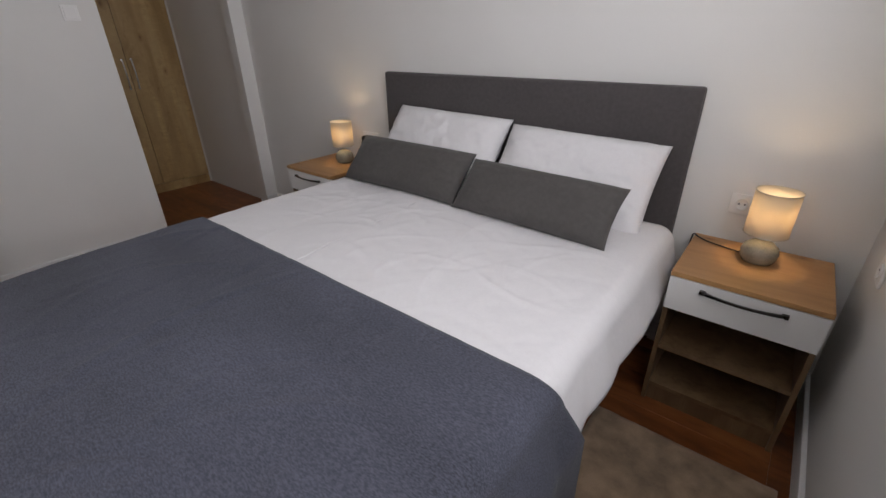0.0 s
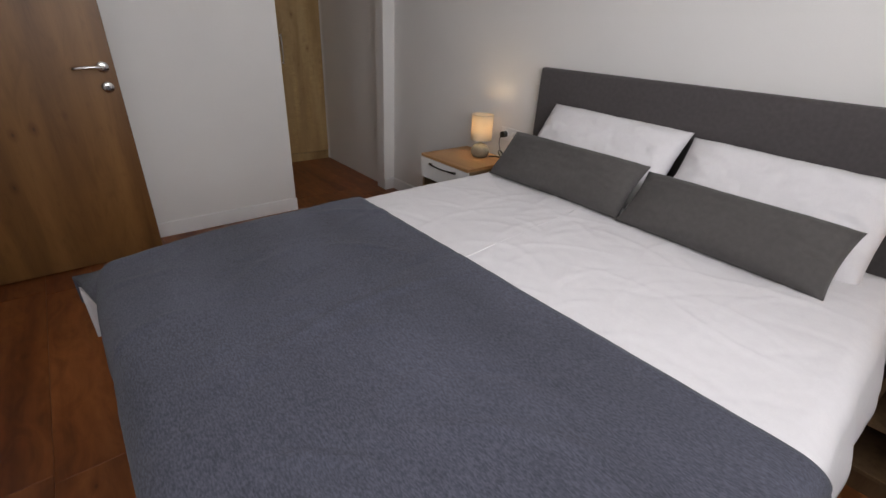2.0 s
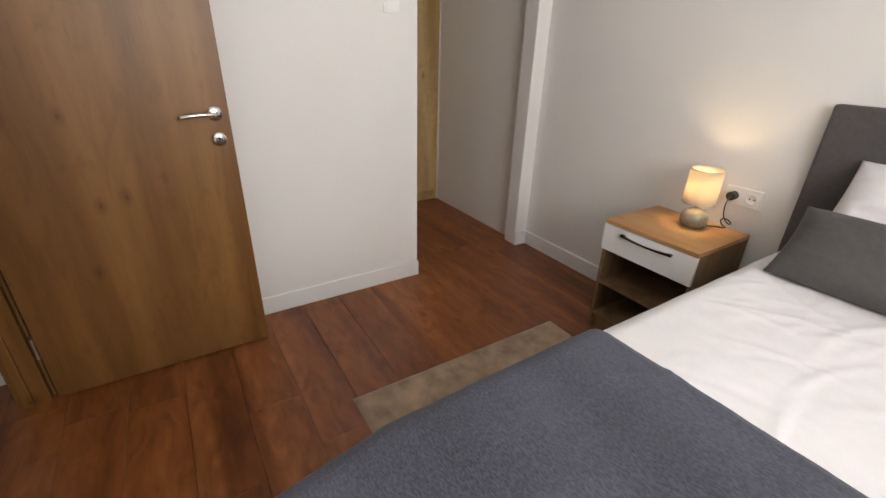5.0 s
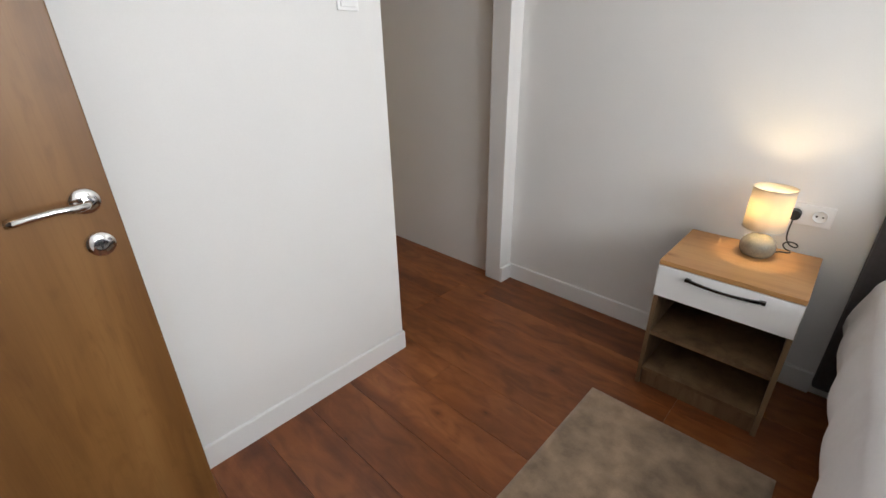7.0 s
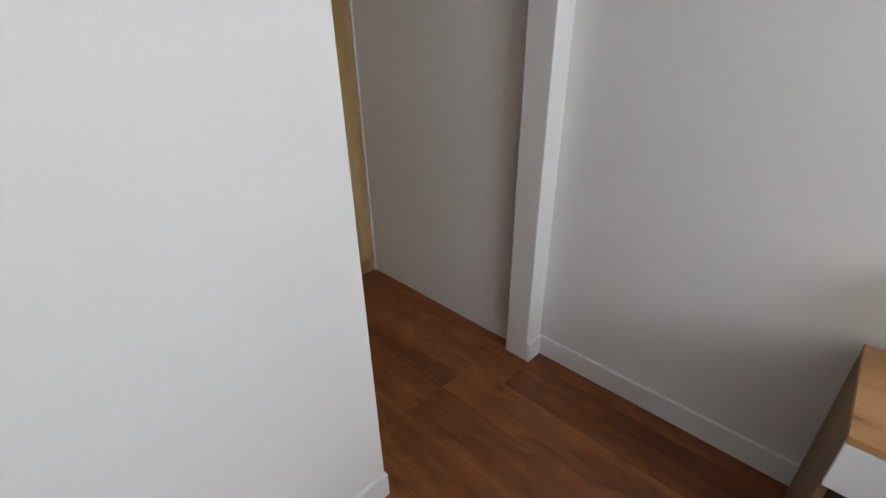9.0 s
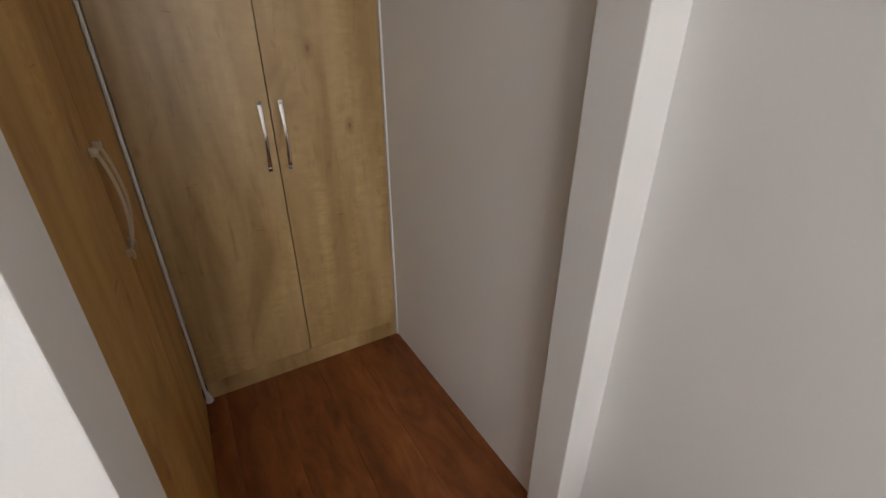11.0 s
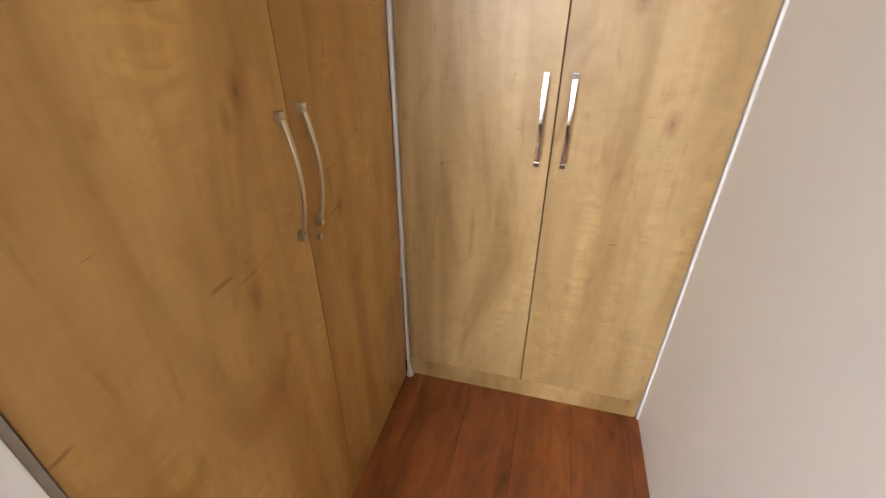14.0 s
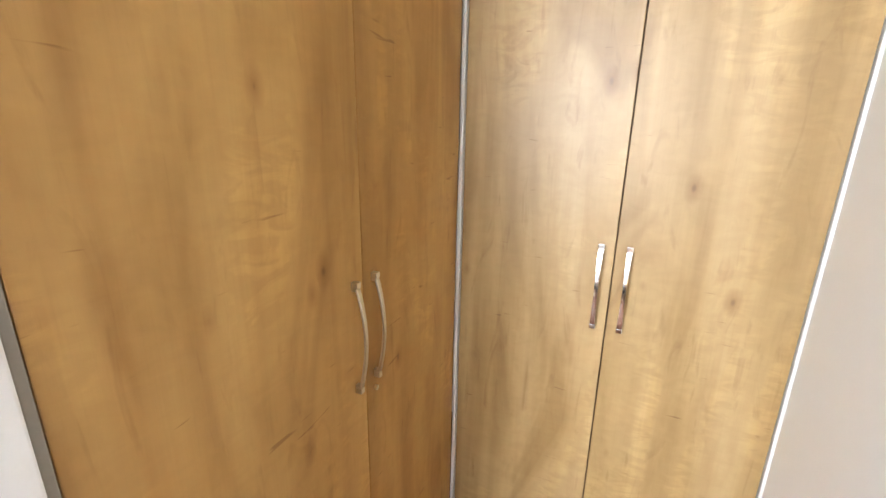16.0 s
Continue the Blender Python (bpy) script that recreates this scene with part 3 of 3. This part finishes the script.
# ---- bedside ----
def bedside_table(x):
    """Front plane at y = 0 of its own frame; 0.44 wide."""
    b = thing("bedside_table", x, 1.455, 0, "oak bedside table with a white drawer and open shelves", "bedside table", "bedside tables")
    w, d = 0.22, 0.40
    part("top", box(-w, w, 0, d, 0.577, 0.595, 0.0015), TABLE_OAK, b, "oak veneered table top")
    for s in (-1, 1):
        part("side_panel", box(s * w if s < 0 else w - 0.016, -w + 0.016 if s < 0 else w, 0.018, d, 0, 0.576, 0.001), SHADED_OAK, b)
    part("back_panel", box(-w + 0.016, w - 0.016, d - 0.008, d - 0.002, 0.02, 0.576), SHADED_OAK, b)
    part("shelf", box(-w + 0.0165, w - 0.0165, 0.02, d - 0.01, 0.256, 0.272, 0.001), SHADED_OAK, b)
    part("bottom_panel", box(-w + 0.0165, w - 0.0165, 0.02, d - 0.01, 0.075, 0.091, 0.001), SHADED_OAK, b)
    part("kick_board", box(-w + 0.0165, w - 0.0165, 0.03, 0.046, 0.0, 0.074, 0.001), SHADED_OAK, b)
    front = part("drawer", box(-w + 0.001, w - 0.001, 0, 0.017, 0.447, 0.574, 0.0015), WHITE_FRONT, b, "white drawer front")
    h = part("handle", bow_handle(0.245, 0.026), DARKENED_CHROME, front, "chrome bow handle, coloured dark for the dim room it mirrors")
    h.matrix_basis = pose(0, 0, 0.548, 0, 90, 0)
    part("drawer_box", box(-w + 0.02, w - 0.02, 0.018, d - 0.02, 0.455, 0.56), SHADED_OAK, b)
    return b


def table_lamp(x, y, turn):
    t = thing("table_lamp", x, y, 0.595, "small lit table lamp with linen shade and ceramic base", "table lamp", "bedside lamps", turn=turn)
    part("base", lathe([(0.038, 0), (0.047, 0.004), (0.056, 0.020), (0.058, 0.040), (0.052, 0.060), (0.034, 0.076), (0.016, 0.083), (0.010, 0.086)], 40), STONE, t, "glazed grey ceramic base", True)
    part("neck", lathe([(0.009, 0.083), (0.009, 0.112), (0.016, 0.114), (0.016, 0.145), (0.012, 0.150)], 20), BRUSHED, t, "brass lamp holder", True)
    r0, r1, z0, z1 = 0.066, 0.066, 0.109, 0.260
    part("shade", lathe([(r0, z0), (r1, z1), (r1 - 0.0015, z1), (r0 - 0.0015, z0), (r0, z0)], 48, False), SHADE, t, "beige linen drum shade", True)
    for r, z in ((r0, z0), (r1, z1)):
        part("shade_trim", tube([((r + 0.0006) * math.cos(2 * math.pi * k / 48), (r + 0.0006) * math.sin(2 * math.pi * k / 48), z) for k in range(49)], 0.0018, 6), BRUSHED, t)
    arms = bmesh.new()
    for k in range(3):
        a = k * 2.0944
        join(arms, tube(((0.012 * math.cos(a), 0.012 * math.sin(a), 0.128), (0.070 * math.cos(a), 0.070 * math.sin(a), 0.128)), 0.0014, 6))
    part("shade_spider", arms, BRUSHED, t)
    part("bulb", lathe([(0.010, 0.150), (0.017, 0.165), (0.021, 0.182), (0.016, 0.198), (0.004, 0.205)], 20), GLOW, t, "glowing warm bulb", True).visible_shadow = False
    lamp("bulb_light", "POINT", pose(x, y, 0.595 + 0.205), BULB_POWER, BULB_COLOUR, radius=0.02)
    return t


def wall_socket(x, y, z, turn, wide=0.15):
    """A plate on a wall that faces -y of its own frame."""
    s = thing("wall_socket", x, y, z, "white plastic double wall socket" if wide > 0.1 else "white plastic wall socket", "socket", "wall sockets", turn=turn)
    part("plate", box(-wide / 2, wide / 2, -0.009, 0, -0.04, 0.04, 0.003), PLASTIC, s)
    for cx_ in ((-0.036, 0.036) if wide > 0.1 else (0,)):
        rim = lathe([(0.0235, 0), (0.0235, 0.0045), (0.0205, 0.0045), (0.0190, 0.0006), (0.001, 0.0006)], 32, False)
        bmesh.ops.transform(rim, matrix=pose(cx_, -0.009, 0, 90, 0, 0), verts=rim.verts[:])
        part("socket_well", rim, PLASTIC, s, smooth=True)
        for dx in (-0.0095, 0.0095):
            part("contact_hole", tube(((cx_ + dx, -0.0085, 0), (cx_ + dx, -0.0102, 0)), 0.0034, 10), DARK, s)
    return s


bedside_table(-1.57)
bedside_table(0.738)
table_lamp(-1.542, 1.735, 20)
table_lamp(0.738, 1.71, 160)
wall_socket(-1.437, NORTH, 0.736, 0)
wall_socket(0.675, NORTH, 0.736, 0)
wall_socket(EAST, 1.60, 0.70, -90, 0.082)


def cord(name, points, label):
    data = bpy.data.curves.new(name, "CURVE")
    data.dimensions, data.bevel_depth, data.bevel_resolution = "3D", 0.0026, 2
    sp = data.splines.new("BEZIER")
    sp.bezier_points.add(len(points) - 1)
    for b, p in zip(sp.bezier_points, points):
        b.co, b.handle_left_type, b.handle_right_type = p, "AUTO", "AUTO"
    ob = new(name + "_path", data)
    me = bpy.data.meshes.new_from_object(ob.evaluated_get(bpy.context.evaluated_depsgraph_get()))
    bpy.data.objects.remove(ob)
    me.materials.clear()
    me.materials.append(DARK)
    return tagged(new(name, me), label, "lamp cord")


loop = [(-1.473, 1.852, 0.736), (-1.473, 1.834, 0.715), (-1.474, 1.838, 0.665), (-1.468, 1.846, 0.635), (-1.448, 1.850, 0.615), (-1.432, 1.835, 0.626), (-1.448, 1.825, 0.640), (-1.474, 1.835, 0.626), (-1.468, 1.842, 0.606), (-1.448, 1.832, 0.600), (-1.478, 1.81, 0.599), (-1.500, 1.778, 0.600)]
plug_cord = cord("lamp_cord", loop, "black lamp cord looped down from the wall socket")
part("plug", tube(((-1.473, 1.886, 0.736), (-1.473, 1.868, 0.736), (-1.473, 1.850, 0.736)), 0.019, 20), DARK, plug_cord, "round black plug")
cord("lamp_cord", [(0.690, 1.738, 0.602), (0.655, 1.755, 0.599), (0.610, 1.768, 0.599), (0.565, 1.785, 0.599), (0.532, 1.812, 0.599), (0.514, 1.835, 0.597), (0.507, 1.85, 0.57), (0.505, 1.865, 0.45), (0.507, 1.87, 0.10)], "black lamp cord trailing over the table top")


def rug(x0, x1, y0, y1, label):
    bm = bmesh.new()
    n = 44
    m = int(n * (y1 - y0) / (x1 - x0))
    grid = [[bm.verts.new((x0 + (x1 - x0) * i / n, y0 + (y1 - y0) * j / m, 0.001 if i in (0, n) or j in (0, m) else 0.014 + 0.0035 * noise.noise(Vector((i * 0.5, j * 0.5, x0))) + 0.0015 * noise.noise(Vector((i * 1.7, j * 1.7, x0))))) for i in range(n + 1)] for j in range(m + 1)]
    for a, b in zip(grid, grid[1:]):
        for k in range(n):
            bm.faces.new((a[k], a[k + 1], b[k + 1], b[k]))
    return tagged(part("rug", bm, RUG, smooth=True), label, "rug", "bedside rugs")


rug(-1.905, -1.26, 0.215, 1.315, "taupe short-pile rug lying beside the bed")
rug(0.40, 0.99, 0.215, 1.315, "taupe short-pile rug beside the bed and bedside table")

# ---- floor planks ----
PLANK_W, PLANK_L = 0.196, 1.29
plank_mesh = {}


def plank(x0, x1, y0, y1):
    key = (round(x1 - x0, 3), round(y1 - y0, 3))
    if key not in plank_mesh:
        hx, hy = (x1 - x0) / 2 - 0.0003, (y1 - y0) / 2 - 0.0004
        bm = box(-hx, hx, -hy, hy, -0.006, 0)
        bmesh.ops.bevel(bm, geom=[e for e in bm.edges if all(v.co.z > -0.001 for v in e.verts)], offset=0.0012, segments=1, affect="EDGES")
        me = bpy.data.meshes.new("plank")
        bm.to_mesh(me)
        bm.free()
        me.materials.append(FLOOR)
        plank_mesh[key] = me
    ob = new("plank", plank_mesh[key])
    ob.location = ((x0 + x1) / 2, (y0 + y1) / 2, 0)
    ob.parent = floor


rng = random.Random(4)
y = NORTH - 0.09 - PLANK_W * 20
while y < NORTH - 0.001:
    ya, yb = max(y, -2.4), min(y + PLANK_W, NORTH)
    x = NICHE_W - 0.02 - (rng.uniform(0.02, 0.3) if y > 0.85 else rng.uniform(0.1, 1.15))
    while x < EAST and yb > ya + 0.01:
        xa, xb = max(x, NICHE_W - 0.02 if yb > 0.4 else WEST), min(x + PLANK_L, EAST if yb > SOUTH - 0.09 else -1.2)
        if xb - xa > 0.02:
            plank(xa, xb, ya, yb)
        x += PLANK_L
    y += PLANK_W
